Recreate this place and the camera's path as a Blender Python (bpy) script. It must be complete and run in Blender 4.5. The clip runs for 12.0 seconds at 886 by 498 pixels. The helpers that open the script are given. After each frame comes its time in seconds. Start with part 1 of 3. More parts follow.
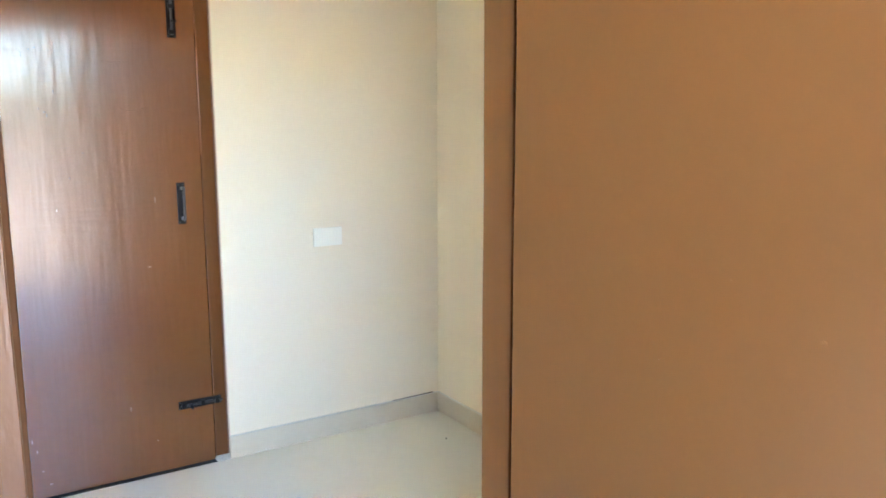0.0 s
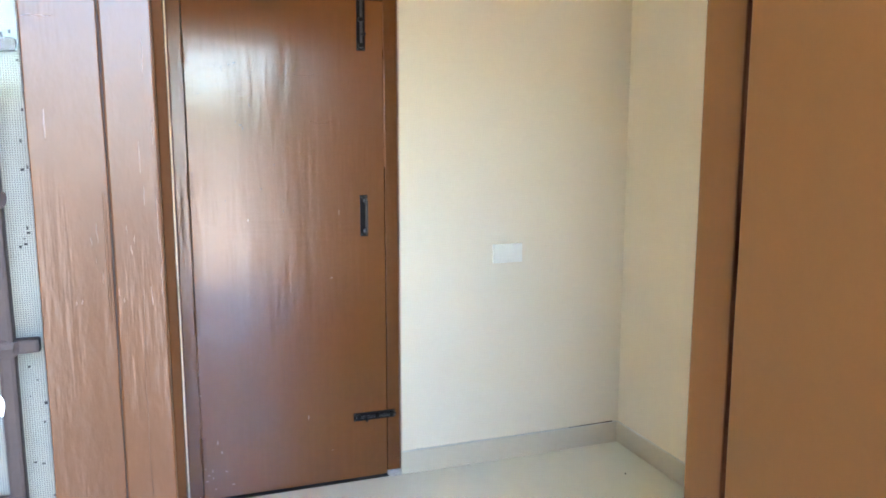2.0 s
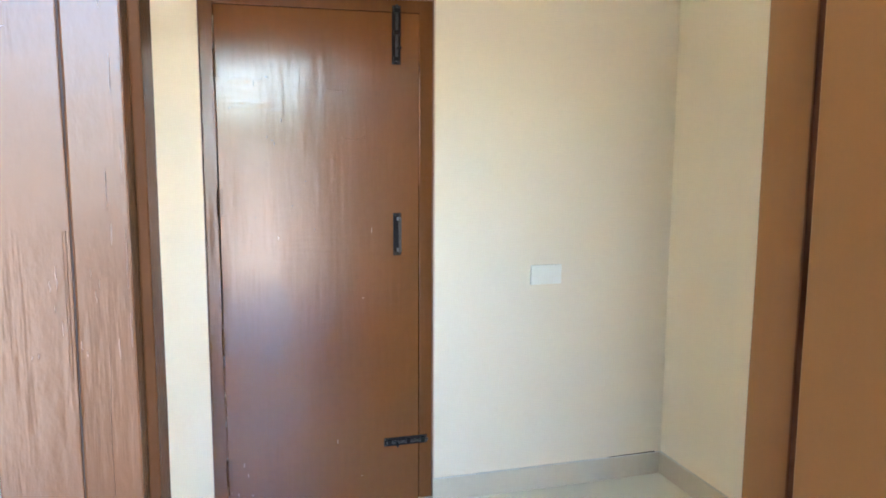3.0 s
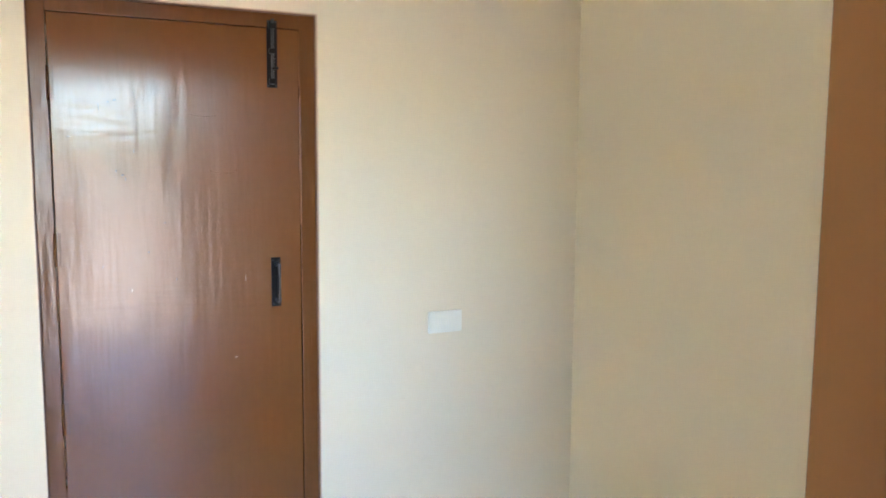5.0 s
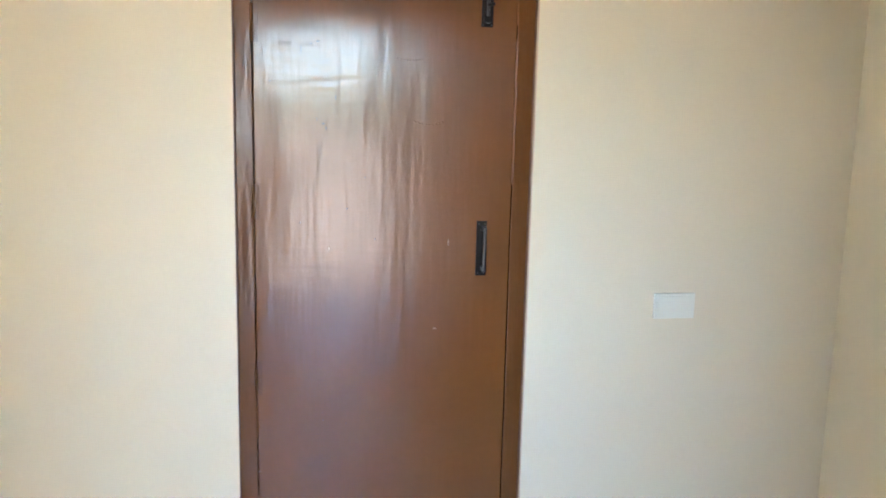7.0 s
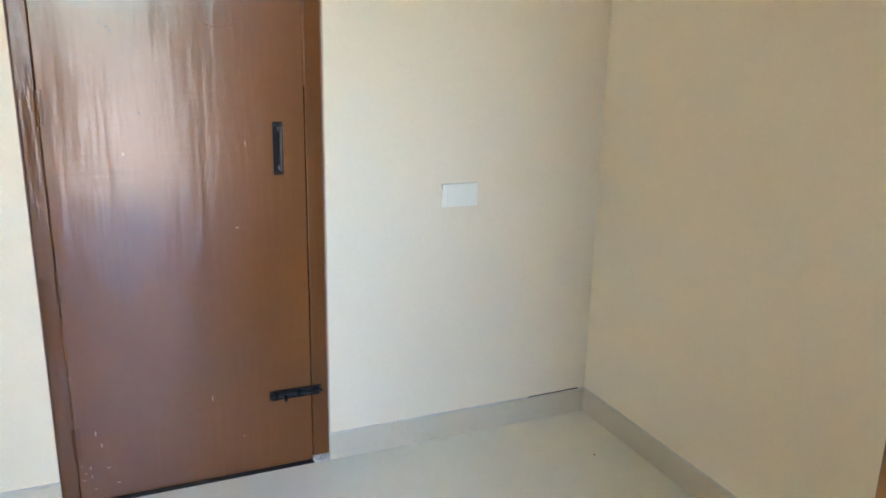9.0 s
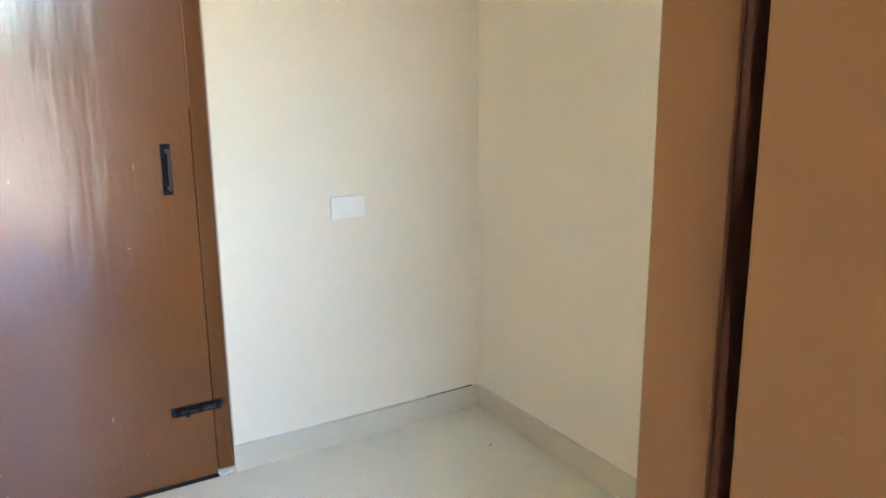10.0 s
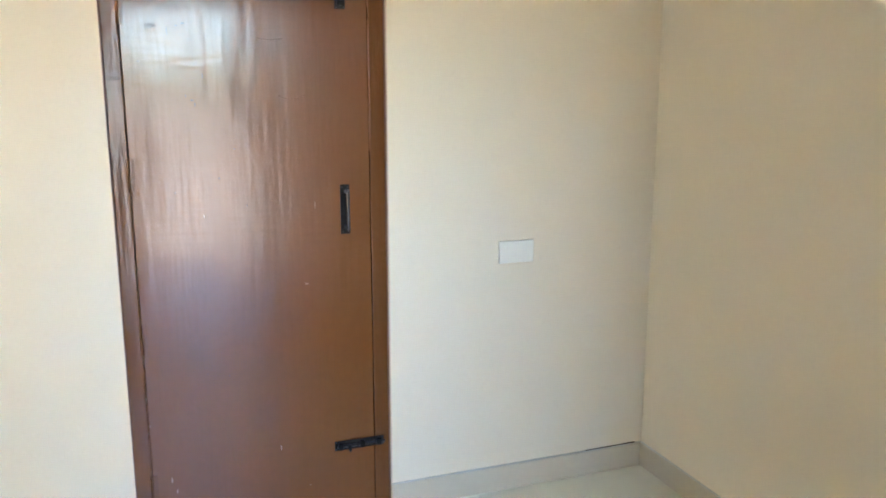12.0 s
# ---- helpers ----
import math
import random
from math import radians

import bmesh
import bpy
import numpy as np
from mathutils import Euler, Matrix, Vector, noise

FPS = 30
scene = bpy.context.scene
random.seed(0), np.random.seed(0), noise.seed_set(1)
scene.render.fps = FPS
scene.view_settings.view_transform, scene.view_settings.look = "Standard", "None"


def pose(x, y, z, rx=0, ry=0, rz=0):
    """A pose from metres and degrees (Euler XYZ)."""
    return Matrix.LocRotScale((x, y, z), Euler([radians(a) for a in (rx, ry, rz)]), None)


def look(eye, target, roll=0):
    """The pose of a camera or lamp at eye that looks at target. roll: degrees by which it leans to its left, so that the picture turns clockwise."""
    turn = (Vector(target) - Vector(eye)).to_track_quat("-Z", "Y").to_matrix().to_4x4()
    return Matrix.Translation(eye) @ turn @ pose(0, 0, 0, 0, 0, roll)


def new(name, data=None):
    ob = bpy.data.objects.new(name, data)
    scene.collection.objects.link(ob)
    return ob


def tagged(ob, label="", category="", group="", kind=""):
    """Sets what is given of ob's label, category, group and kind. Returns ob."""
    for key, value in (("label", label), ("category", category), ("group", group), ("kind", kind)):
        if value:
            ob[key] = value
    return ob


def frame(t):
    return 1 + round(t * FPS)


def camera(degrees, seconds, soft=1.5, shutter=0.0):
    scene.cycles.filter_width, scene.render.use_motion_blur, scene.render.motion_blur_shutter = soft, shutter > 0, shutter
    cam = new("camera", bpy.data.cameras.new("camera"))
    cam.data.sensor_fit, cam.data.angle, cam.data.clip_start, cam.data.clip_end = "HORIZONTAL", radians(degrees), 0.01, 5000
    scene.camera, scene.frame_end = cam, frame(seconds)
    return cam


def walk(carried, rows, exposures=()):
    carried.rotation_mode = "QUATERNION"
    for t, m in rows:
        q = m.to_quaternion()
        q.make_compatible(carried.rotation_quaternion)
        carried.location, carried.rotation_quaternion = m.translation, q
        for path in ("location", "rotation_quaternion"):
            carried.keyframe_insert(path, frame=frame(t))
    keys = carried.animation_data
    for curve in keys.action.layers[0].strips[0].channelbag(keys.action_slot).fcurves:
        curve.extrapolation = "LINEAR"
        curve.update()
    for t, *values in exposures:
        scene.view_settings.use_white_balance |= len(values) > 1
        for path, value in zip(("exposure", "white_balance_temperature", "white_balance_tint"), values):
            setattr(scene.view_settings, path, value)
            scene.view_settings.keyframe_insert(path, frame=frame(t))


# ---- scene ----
cam = camera(58.1, 12.0, soft=1.8)
PATH = [
    (0, (-1.008, -3.376, 1.515), (0.052, -1.712, 1.188), -0.1),
    (0.5, (-1.038, -3.307, 1.502), (-0.099, -1.566, 1.206), 1.0),
    (1, (-1.051, -3.268, 1.519), (-0.185, -1.493, 1.204), 1.9),
    (1.5, (-1.005, -3.250, 1.539), (-0.225, -1.438, 1.210), 1.2),
    (2, (-0.955, -3.224, 1.538), (-0.288, -1.364, 1.229), -0.0),
    (2.5, (-0.911, -3.193, 1.561), (-0.302, -1.309, 1.279), 0.4),
    (3, (-0.894, -3.117, 1.551), (-0.323, -1.220, 1.273), 0.3),
    (3.5, (-0.923, -2.976, 1.600), (-0.254, -1.110, 1.334), 0.3),
    (3.7, (-0.920, -2.927, 1.628), (-0.207, -1.077, 1.364), 0.4),
    (5.3, (-0.798, -2.712, 1.584), (0.068, -0.917, 1.392), 0.2),
    (5.5, (-0.790, -2.687, 1.584), (0.040, -0.875, 1.426), 0.2),
    (6, (-0.742, -2.623, 1.551), (-0.055, -0.756, 1.355), 0.5),
    (6.5, (-0.718, -2.494, 1.568), (-0.245, -0.570, 1.295), 1.0),
    (6.7, (-0.706, -2.452, 1.553), (-0.367, -0.502, 1.267), 1.3),
    (8.3, (-0.669, -2.319, 1.554), (-0.026, -0.502, 1.021), 2.0),
    (8.5, (-0.674, -2.387, 1.533), (0.066, -0.607, 1.001), 1.9),
    (9, (-0.698, -2.590, 1.541), (0.082, -0.825, 1.014), 1.2),
    (9.5, (-0.699, -2.723, 1.532), (0.062, -0.943, 1.031), -0.5),
    (10, (-0.736, -2.762, 1.521), (0.270, -1.097, 1.053), -0.5),
    (10.5, (-0.749, -2.780, 1.526), (0.404, -1.211, 1.067), -0.4),
    (11, (-0.724, -2.791, 1.533), (0.171, -1.055, 1.101), -0.8),
    (11.5, (-0.737, -2.748, 1.532), (-0.021, -0.925, 1.130), -0.7),
    (12, (-0.768, -2.697, 1.558), (-0.097, -0.852, 1.174), -0.0),
]
walk(cam, [(t, look(eye, target, roll)) for t, eye, target, roll in PATH],
     exposures=[(0.0, 5.68, 5880, 14), (1.2, 5.56, 5880, 14), (3.5, 5.47, 5880, 14), (6.0, 5.35, 5880, 14), (6.7, 5.29, 5880, 14), (8.3, 5.33, 5880, 14), (9.0, 5.28, 5880, 14), (9.5, 5.39, 5880, 14),
                (10.0, 5.49, 5880, 14), (10.7, 5.49, 5880, 14), (11.5, 5.43, 5880, 14), (12.0, 5.32, 5880, 14)])

# ---- world, sun ----
SUN_UP, SUN_TURN = radians(52), radians(-72)   # the sun stands beside the house, on the added side window's side
world = bpy.data.worlds.new("sky")
scene.world = world
world.use_nodes = True
wn = world.node_tree.nodes
sky = wn.new("ShaderNodeTexSky")
sky.sky_type = "NISHITA"
sky.sun_disc = False
sky.sun_elevation, sky.sun_rotation = SUN_UP, SUN_TURN
sky.dust_density = 0.8
world.node_tree.links.new(sky.outputs[0], wn["Background"].inputs[0])
wn["Background"].inputs[1].default_value = 0.15
sun = new("sun", bpy.data.lights.new("sun", "SUN"))
sun.data.energy, sun.data.angle, sun.data.color = 3.8, radians(0.53), (1.0, 0.95, 0.88)
toward = Vector((math.sin(SUN_TURN) * math.cos(SUN_UP), math.cos(SUN_TURN) * math.cos(SUN_UP), math.sin(SUN_UP)))
sun.matrix_world = look(toward * 50, (0, 0, 0))


# ---- materials ----
def material(name, dark, light, rough=0.5, metal=0.0, grain=(8, 8, 8), fine=60.0, bump=0.1, rough_var=0.08,
             ripple=None, streak=None, coat=0.0, spread=0.5, spec=0.5):
    """Two scales of variation, optional drawn-out streaks, all in metres."""
    m = bpy.data.materials.new(name)
    m.use_nodes = True
    nt = m.node_tree
    n, l = nt.nodes, nt.links
    b = n["Principled BSDF"]
    co = n.new("ShaderNodeTexCoord")
    mp = n.new("ShaderNodeMapping")
    mp.inputs["Scale"].default_value = grain
    l.new(co.outputs["Object"], mp.inputs[0])
    big = n.new("ShaderNodeTexNoise")
    big.inputs["Scale"].default_value, big.inputs["Detail"].default_value = 1.0, 4
    l.new(mp.outputs[0], big.inputs[0])
    small = n.new("ShaderNodeTexNoise")
    small.inputs["Scale"].default_value, small.inputs["Detail"].default_value = fine, 5
    l.new(co.outputs["Object"], small.inputs[0])
    mix = n.new("ShaderNodeMix")
    mix.inputs[0].default_value = 0.35
    l.new(big.outputs[0], mix.inputs[2])
    l.new(small.outputs[0], mix.inputs[3])
    ramp = n.new("ShaderNodeValToRGB")
    ramp.color_ramp.elements[0].position, ramp.color_ramp.elements[1].position = 0.5 - spread / 2, 0.5 + spread / 2
    ramp.color_ramp.elements[0].color, ramp.color_ramp.elements[1].color = (*dark, 1), (*light, 1)
    l.new(mix.outputs[0], ramp.inputs[0])
    l.new(ramp.outputs[0], b.inputs["Base Color"])
    rr = n.new("ShaderNodeMapRange")
    rr.inputs["To Min"].default_value, rr.inputs["To Max"].default_value = rough - rough_var, rough + rough_var
    l.new(big.outputs[0], rr.inputs[0])
    l.new(rr.outputs[0], b.inputs["Roughness"])
    b.inputs["Metallic"].default_value = metal
    b.inputs["Coat Weight"].default_value, b.inputs["Coat Roughness"].default_value = coat, rough
    b.inputs["Specular IOR Level"].default_value = spec
    height = small.outputs[0]
    bp = n.new("ShaderNodeBump")
    bp.inputs["Strength"].default_value, bp.inputs["Distance"].default_value = bump, 0.002
    l.new(height, bp.inputs["Height"])
    out = bp.outputs[0]
    for scale, strong in streak or ():
        sm = n.new("ShaderNodeMapping")
        sm.inputs["Scale"].default_value = scale
        l.new(co.outputs["Object"], sm.inputs[0])
        sn = n.new("ShaderNodeTexNoise")
        sn.inputs["Scale"].default_value, sn.inputs["Detail"].default_value = 1.0, 3
        l.new(sm.outputs[0], sn.inputs[0])
        sb = n.new("ShaderNodeBump")
        sb.inputs["Strength"].default_value, sb.inputs["Distance"].default_value = strong, 0.004
        l.new(sn.outputs[0], sb.inputs["Height"])
        l.new(out, sb.inputs["Normal"])
        out = sb.outputs[0]
    if ripple:
        scale, strong, patch = ripple
        waves = []
        for sc in (scale, patch):
            sm = n.new("ShaderNodeMapping")
            sm.inputs["Scale"].default_value = sc
            l.new(co.outputs["Object"], sm.inputs[0])
            sn = n.new("ShaderNodeTexNoise")
            sn.inputs["Scale"].default_value, sn.inputs["Detail"].default_value = 1.0, 2
            l.new(sm.outputs[0], sn.inputs[0])
            waves.append(sn.outputs[0])
        mask = n.new("ShaderNodeMapRange")
        mask.interpolation_type = "SMOOTHSTEP"
        mask.inputs["From Min"].default_value, mask.inputs["From Max"].default_value = 0.48, 0.62
        l.new(waves[1], mask.inputs[0])
        times = n.new("ShaderNodeMath")
        times.operation = "MULTIPLY"
        level = n.new("ShaderNodeMath")
        level.operation = "SUBTRACT"
        level.inputs[1].default_value = 0.5
        l.new(waves[0], level.inputs[0])
        l.new(level.outputs[0], times.inputs[0])
        l.new(mask.outputs[0], times.inputs[1])
        rb = n.new("ShaderNodeBump")
        rb.inputs["Strength"].default_value, rb.inputs["Distance"].default_value = strong, 0.004
        l.new(times.outputs[0], rb.inputs["Height"])
        l.new(out, rb.inputs["Normal"])
        out = rb.outputs[0]
    l.new(out, b.inputs["Normal"])
    return m


WALL = material("cream_paint", (0.788, 0.689, 0.50), (0.823, 0.724, 0.54), 0.55, grain=(1.2, 1.2, 0.9), fine=90, bump=0.10)
CEILING = material("white_paint", (0.76, 0.75, 0.71), (0.82, 0.81, 0.78), 0.7, grain=(1, 1, 1), fine=60, bump=0.1)
FLOOR = material("vitrified_tile", (0.76, 0.725, 0.57), (0.82, 0.785, 0.63), 0.22, grain=(1.5, 1.5, 1), fine=14, bump=0.01, rough_var=0.05)
PORCH_TILE = material("grey_polished_tile", (0.58, 0.58, 0.60), (0.66, 0.66, 0.68), 0.05, grain=(1.5, 1.5, 1), fine=14, bump=0.005, rough_var=0.02, spec=0.85)
SKIRT = material("skirting_tile", (0.575, 0.50, 0.355), (0.635, 0.56, 0.41), 0.35, grain=(2, 2, 2), fine=40, bump=0.02)
GROUT = material("grout", (0.6, 0.58, 0.5), (0.72, 0.7, 0.62), 0.8, fine=120, bump=0.3)
DOOR_PAINT = material("brown_enamel", (0.150, 0.0535, 0.0135), (0.178, 0.0645, 0.0164), 0.20, spec=0.62, grain=(5, 5, 1.2), fine=35, bump=0.06,
                      streak=(((20, 20, 2.2), 0.07), ((60, 60, 8.0), 0.08), ((12, 12, 9), 0.08), ((95, 95, 22), 0.03)), rough_var=0.04)
# brushed upright: the gloss spreads sideways
brushed = DOOR_PAINT.node_tree.nodes["Principled BSDF"]
side = DOOR_PAINT.node_tree.nodes.new("ShaderNodeCombineXYZ")
side.inputs[0].default_value = 1.0
DOOR_PAINT.node_tree.links.new(side.outputs[0], brushed.inputs["Tangent"])
brushed.inputs["Anisotropic"].default_value = 0.7
FRAME_PAINT = material("brown_frame_enamel", (0.118, 0.044, 0.0122), (0.148, 0.056, 0.0155), 0.22, spec=0.45, grain=(20, 20, 2), fine=50, bump=0.2,
                       streak=(((70, 70, 8), 0.3), ((20, 20, 9), 0.4)), rough_var=0.07)
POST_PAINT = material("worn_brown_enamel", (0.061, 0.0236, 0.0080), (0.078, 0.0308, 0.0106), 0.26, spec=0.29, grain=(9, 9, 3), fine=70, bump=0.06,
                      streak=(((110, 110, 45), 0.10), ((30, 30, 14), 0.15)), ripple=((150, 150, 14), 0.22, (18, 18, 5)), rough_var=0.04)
LEAF_PAINT = material("plain_brown_enamel", (0.151, 0.0610, 0.0145), (0.168, 0.0690, 0.0170), 0.38, spec=0.32, grain=(2.5, 2.5, 1.5), fine=45, bump=0.05, rough_var=0.07,
                      streak=(((5, 5, 2.5), 0.12), ((60, 60, 30), 0.05)))
BLACK_IRON = material("black_iron", (0.007, 0.006, 0.006), (0.018, 0.015, 0.014), 0.55, metal=0.0, fine=150, bump=0.3, spec=0.08)
WORN_IRON = material("rubbed_iron", (0.010, 0.009, 0.008), (0.024, 0.022, 0.020), 0.38, metal=0.1, fine=150, bump=0.3)
EDGE = material("peach_paint_edge", (0.45, 0.27, 0.17), (0.62, 0.42, 0.29), 0.5, grain=(30, 30, 5), fine=90, bump=0.2)
EDGE_FILL = material("red_brown_filler", (0.11, 0.04, 0.016), (0.22, 0.095, 0.045), 0.5, grain=(60, 60, 12), fine=120, bump=0.3)
GRIP = material("worn_black_bar", (0.010, 0.009, 0.009), (0.03, 0.027, 0.025), 0.3, fine=120, bump=0.4)
SCRATCH = material("bare_scratch", (0.26, 0.125, 0.06), (0.38, 0.21, 0.12), 0.6, fine=200, bump=0.2)
# Pale tone for scuffs and for painted glints on the posts' raised paint.
POST_SCUFF_GLINT = material("scuff_and_glint_brown", (0.105, 0.058, 0.040), (0.175, 0.105, 0.076), 0.35, fine=200, bump=0.2)
# Brown darkened to carry the shade deep in the hinge gap.
REBATE_SHADE = material("rebate_shade_brown", (0.085, 0.030, 0.011), (0.13, 0.046, 0.018), 0.6, spec=0.1, grain=(40, 40, 2), fine=80, bump=0.3)
PIT = material("dark_paint_pit", (0.05, 0.022, 0.008), (0.08, 0.034, 0.012), 0.4, spec=0.3)
CRACK = material("crack_in_paint", (0.034, 0.0135, 0.006), (0.05, 0.02, 0.009), 0.6, spec=0.2)
# Colours the shade under the door as well as joints, specks and grit.
DARK = material("gap_shade_and_dirt", (0.015, 0.012, 0.01), (0.03, 0.025, 0.02), 0.9)
PLASTIC = material("white_plastic", (0.82, 0.80, 0.69), (0.86, 0.84, 0.73), 0.3, fine=30, bump=0.01)
GRILL = material("grey_brown_grill_paint", (0.036, 0.026, 0.022), (0.056, 0.041, 0.035), 0.55, spec=0.12, grain=(20, 20, 8), fine=90, bump=0.4)
MESH = material("grey_fly_mesh", (0.26, 0.243, 0.19), (0.35, 0.33, 0.265), 0.6, spec=0.15, grain=(15, 15, 15), fine=80, bump=0.1)
SHUTTER = material("dark_shutter_paint", (0.085, 0.088, 0.066), (0.11, 0.114, 0.088), 0.6, spec=0.15, grain=(6, 6, 3), fine=40, bump=0.1)
PLASTER = material("broken_plaster", (0.45, 0.42, 0.36), (0.7, 0.67, 0.6), 0.9, fine=110, bump=0.6)
OUT_WALL = material("outer_wall_paint", (0.60, 0.55, 0.45), (0.70, 0.65, 0.55), 0.8, grain=(0.8, 0.8, 0.5), fine=40, bump=0.3)
OCHRE = material("ochre_bounce_paint", (0.56, 0.475, 0.32), (0.64, 0.555, 0.385), 0.85, grain=(0.8, 0.8, 0.5), fine=30, bump=0.4)
CEMENT = material("cement", (0.30, 0.29, 0.27), (0.42, 0.40, 0.37), 0.6, grain=(2, 2, 2), fine=50, bump=0.4)
SOIL = material("dry_ground", (0.465, 0.39, 0.305), (0.575, 0.495, 0.40), 0.9, grain=(0.3, 0.3, 0.3), fine=6, bump=0.4)
BARK = material("bark", (0.09, 0.065, 0.045), (0.16, 0.12, 0.08), 0.9, grain=(10, 10, 2), fine=40, bump=0.6)
FOLIAGE = material("foliage", (0.15, 0.175, 0.06), (0.27, 0.28, 0.11), 0.6, grain=(1, 1, 1), fine=8, bump=0.1)
glass = bpy.data.materials.new("window_glass")
glass.use_nodes = True
gb = glass.node_tree.nodes["Principled BSDF"]
gb.inputs["Base Color"].default_value = (0.95, 0.98, 0.96, 1)
gb.inputs["Roughness"].default_value, gb.inputs["IOR"].default_value = 0.01, 1.2
gb.inputs["Transmission Weight"].default_value = 1.0


# ---- building tools ----
def mesh_of(bm, mat):
    bmesh.ops.recalc_face_normals(bm, faces=bm.faces)
    me = bpy.data.meshes.new("mesh")
    bm.to_mesh(me)
    bm.free()
    me.materials.append(mat)
    return me


def part(name, bm, mat, parent=None, label="", smooth=False):
    me = mesh_of(bm, mat)
    me.name = name
    if smooth:
        for p in me.polygons:
            p.use_smooth = True
    ob = new(name, me)
    if parent:
        ob.parent = parent
    return tagged(ob, label)


def empty(name, label, category, kind="", group=""):
    return tagged(new(name), label, category, group, kind)


def add_box(bm, x0, x1, y0, y1, z0, z1, bevel=0.0):
    got = bmesh.ops.create_cube(bm, size=1, matrix=Matrix.Translation(((x0 + x1) / 2, (y0 + y1) / 2, (z0 + z1) / 2)) @ Matrix.Diagonal((x1 - x0, y1 - y0, z1 - z0, 1)))
    if bevel:
        edges = list({e for v in got["verts"] for e in v.link_edges})
        bmesh.ops.bevel(bm, geom=edges, offset=bevel, segments=2, affect="EDGES", profile=0.6)
    return bm


def box(x0, x1, y0, y1, z0, z1, bevel=0.0):
    return add_box(bmesh.new(), x0, x1, y0, y1, z0, z1, bevel)


def rounded(profile, r):
    """A closed outline in x, y with its corners rounded."""
    out, n = [], len(profile)
    for i in range(n):
        p, a, b = Vector(profile[i]), Vector(profile[i - 1]), Vector(profile[(i + 1) % n])
        k = min(r, (a - p).length * 0.4, (b - p).length * 0.4)
        u, w = p + (a - p).normalized() * k, p + (b - p).normalized() * k
        out += [u, (u + w) * 0.25 + p * 0.5, w]
    return out


def prism(profile, z0, z1, r=0.002, segments=40, wobble=0.0, seed=0.0, axis="z"):
    """An outline drawn out along z (or x), hand-planed: its edges wander by wobble metres."""
    bm, rings = bmesh.new(), []
    pts = rounded(profile, r)
    for i in range(segments + 1):
        z = z0 + (z1 - z0) * i / segments
        ring = []
        for x, y in pts:
            s = Vector((x * 30 + seed, y * 30, z * 3.0))
            f = Vector((x * 30 - seed, y * 30 + 7, z * 11.0))
            dx = wobble * (noise.noise(s) + 0.4 * noise.noise(f))
            dy = wobble * 0.5 * (noise.noise(s + Vector((9, 5, 2))) + 0.4 * noise.noise(f + Vector((3, 1, 8))))
            co = (x + dx, y + dy, z)
            ring.append(bm.verts.new(co if axis == "z" else (z, co[0], co[1])))
        rings.append(ring)
    for a, b in zip(rings, rings[1:]):
        for i in range(len(a)):
            bm.faces.new((a[i - 1], a[i], b[i], b[i - 1]))
    bm.faces.new(rings[0]), bm.faces.new(rings[-1])
    return bm


def rect(x0, x1, y0, y1):
    return [(x0, y0), (x1, y0), (x1, y1), (x0, y1)]


def rod(a, b, radius, sides=12):
    a, b = Vector(a), Vector(b)
    bm = bmesh.new()
    bmesh.ops.create_cone(bm, cap_ends=True, segments=sides, radius1=radius, radius2=radius, depth=(b - a).length,
                          matrix=Matrix.Translation((a + b) / 2) @ (b - a).to_track_quat("Z", "Y").to_matrix().to_4x4())
    bmesh.ops.bevel(bm, geom=[e for e in bm.edges if len(e.link_faces) == 2 and e.calc_face_angle(0) > 1], offset=radius * 0.2, segments=1, affect="EDGES")
    return bm


def lump(x, y, z, sx, sy, sz, seed, rough=0.35, level=3):
    bm = bmesh.new()
    bmesh.ops.create_icosphere(bm, subdivisions=level, radius=1)
    for v in bm.verts:
        k = 1 + rough * noise.noise(v.co * 2.2 + Vector((seed, 0, seed))) + rough * 0.5 * noise.noise(v.co * 6 + Vector((0, seed, 0)))
        v.co = Vector((x + v.co.x * k * sx, y + v.co.y * k * sy, z + v.co.z * k * sz))
    return bm


def structure(name, bm, mat, label, category):
    return tagged(part(name, bm, mat), label, category, kind="structure")


# ---- the room ----
WEST, EAST, ROOM_TOP = -4.9, 1.111, 2.92
IN, OUT = -2.256, -2.416               # inner and outer face of the front wall
DOOR_L, DOOR_R, DOOR_TOP = -0.894, 0.004, 2.085
OPEN_L, OPEN_R, OPEN_TOP = -0.998, -0.108, 2.12
WIN_L, WIN_LOW = -1.80, 1.02
PORCH_END, PORCH_TOP = -5.0, 3.3

structure("floor", box(WEST - 0.15, EAST + 0.15, OUT, 0.3, -0.15, 0.0), FLOOR, "glossy pale cream vitrified tile floor", "floor")
bm = box(WEST - 0.15, DOOR_L, 0, 0.15, 0, ROOM_TOP)
add_box(bm, DOOR_R, EAST + 0.15, 0, 0.15, 0, ROOM_TOP)
add_box(bm, DOOR_L, DOOR_R, 0, 0.15, DOOR_TOP, ROOM_TOP)
structure("wall_north", bm, WALL, "cream painted plaster wall around the brown door", "wall")
structure("wall_east", box(EAST, EAST + 0.15, OUT, 0, 0, ROOM_TOP), WALL, "cream painted plaster side wall", "wall")
# Opening for a window out of view, added to bring in fill.
W2A, W2B, W2LOW, W2TOP = -1.75, -0.95, 1.05, 2.0
bm = box(WEST - 0.15, WEST, OUT, W2A, 0, ROOM_TOP)
add_box(bm, WEST - 0.15, WEST, W2B, 0, 0, ROOM_TOP)
add_box(bm, WEST - 0.15, WEST, W2A, W2B, 0, W2LOW)
add_box(bm, WEST - 0.15, WEST, W2A, W2B, W2TOP, ROOM_TOP)
structure("wall_west", bm, WALL, "cream painted plaster side wall", "wall")
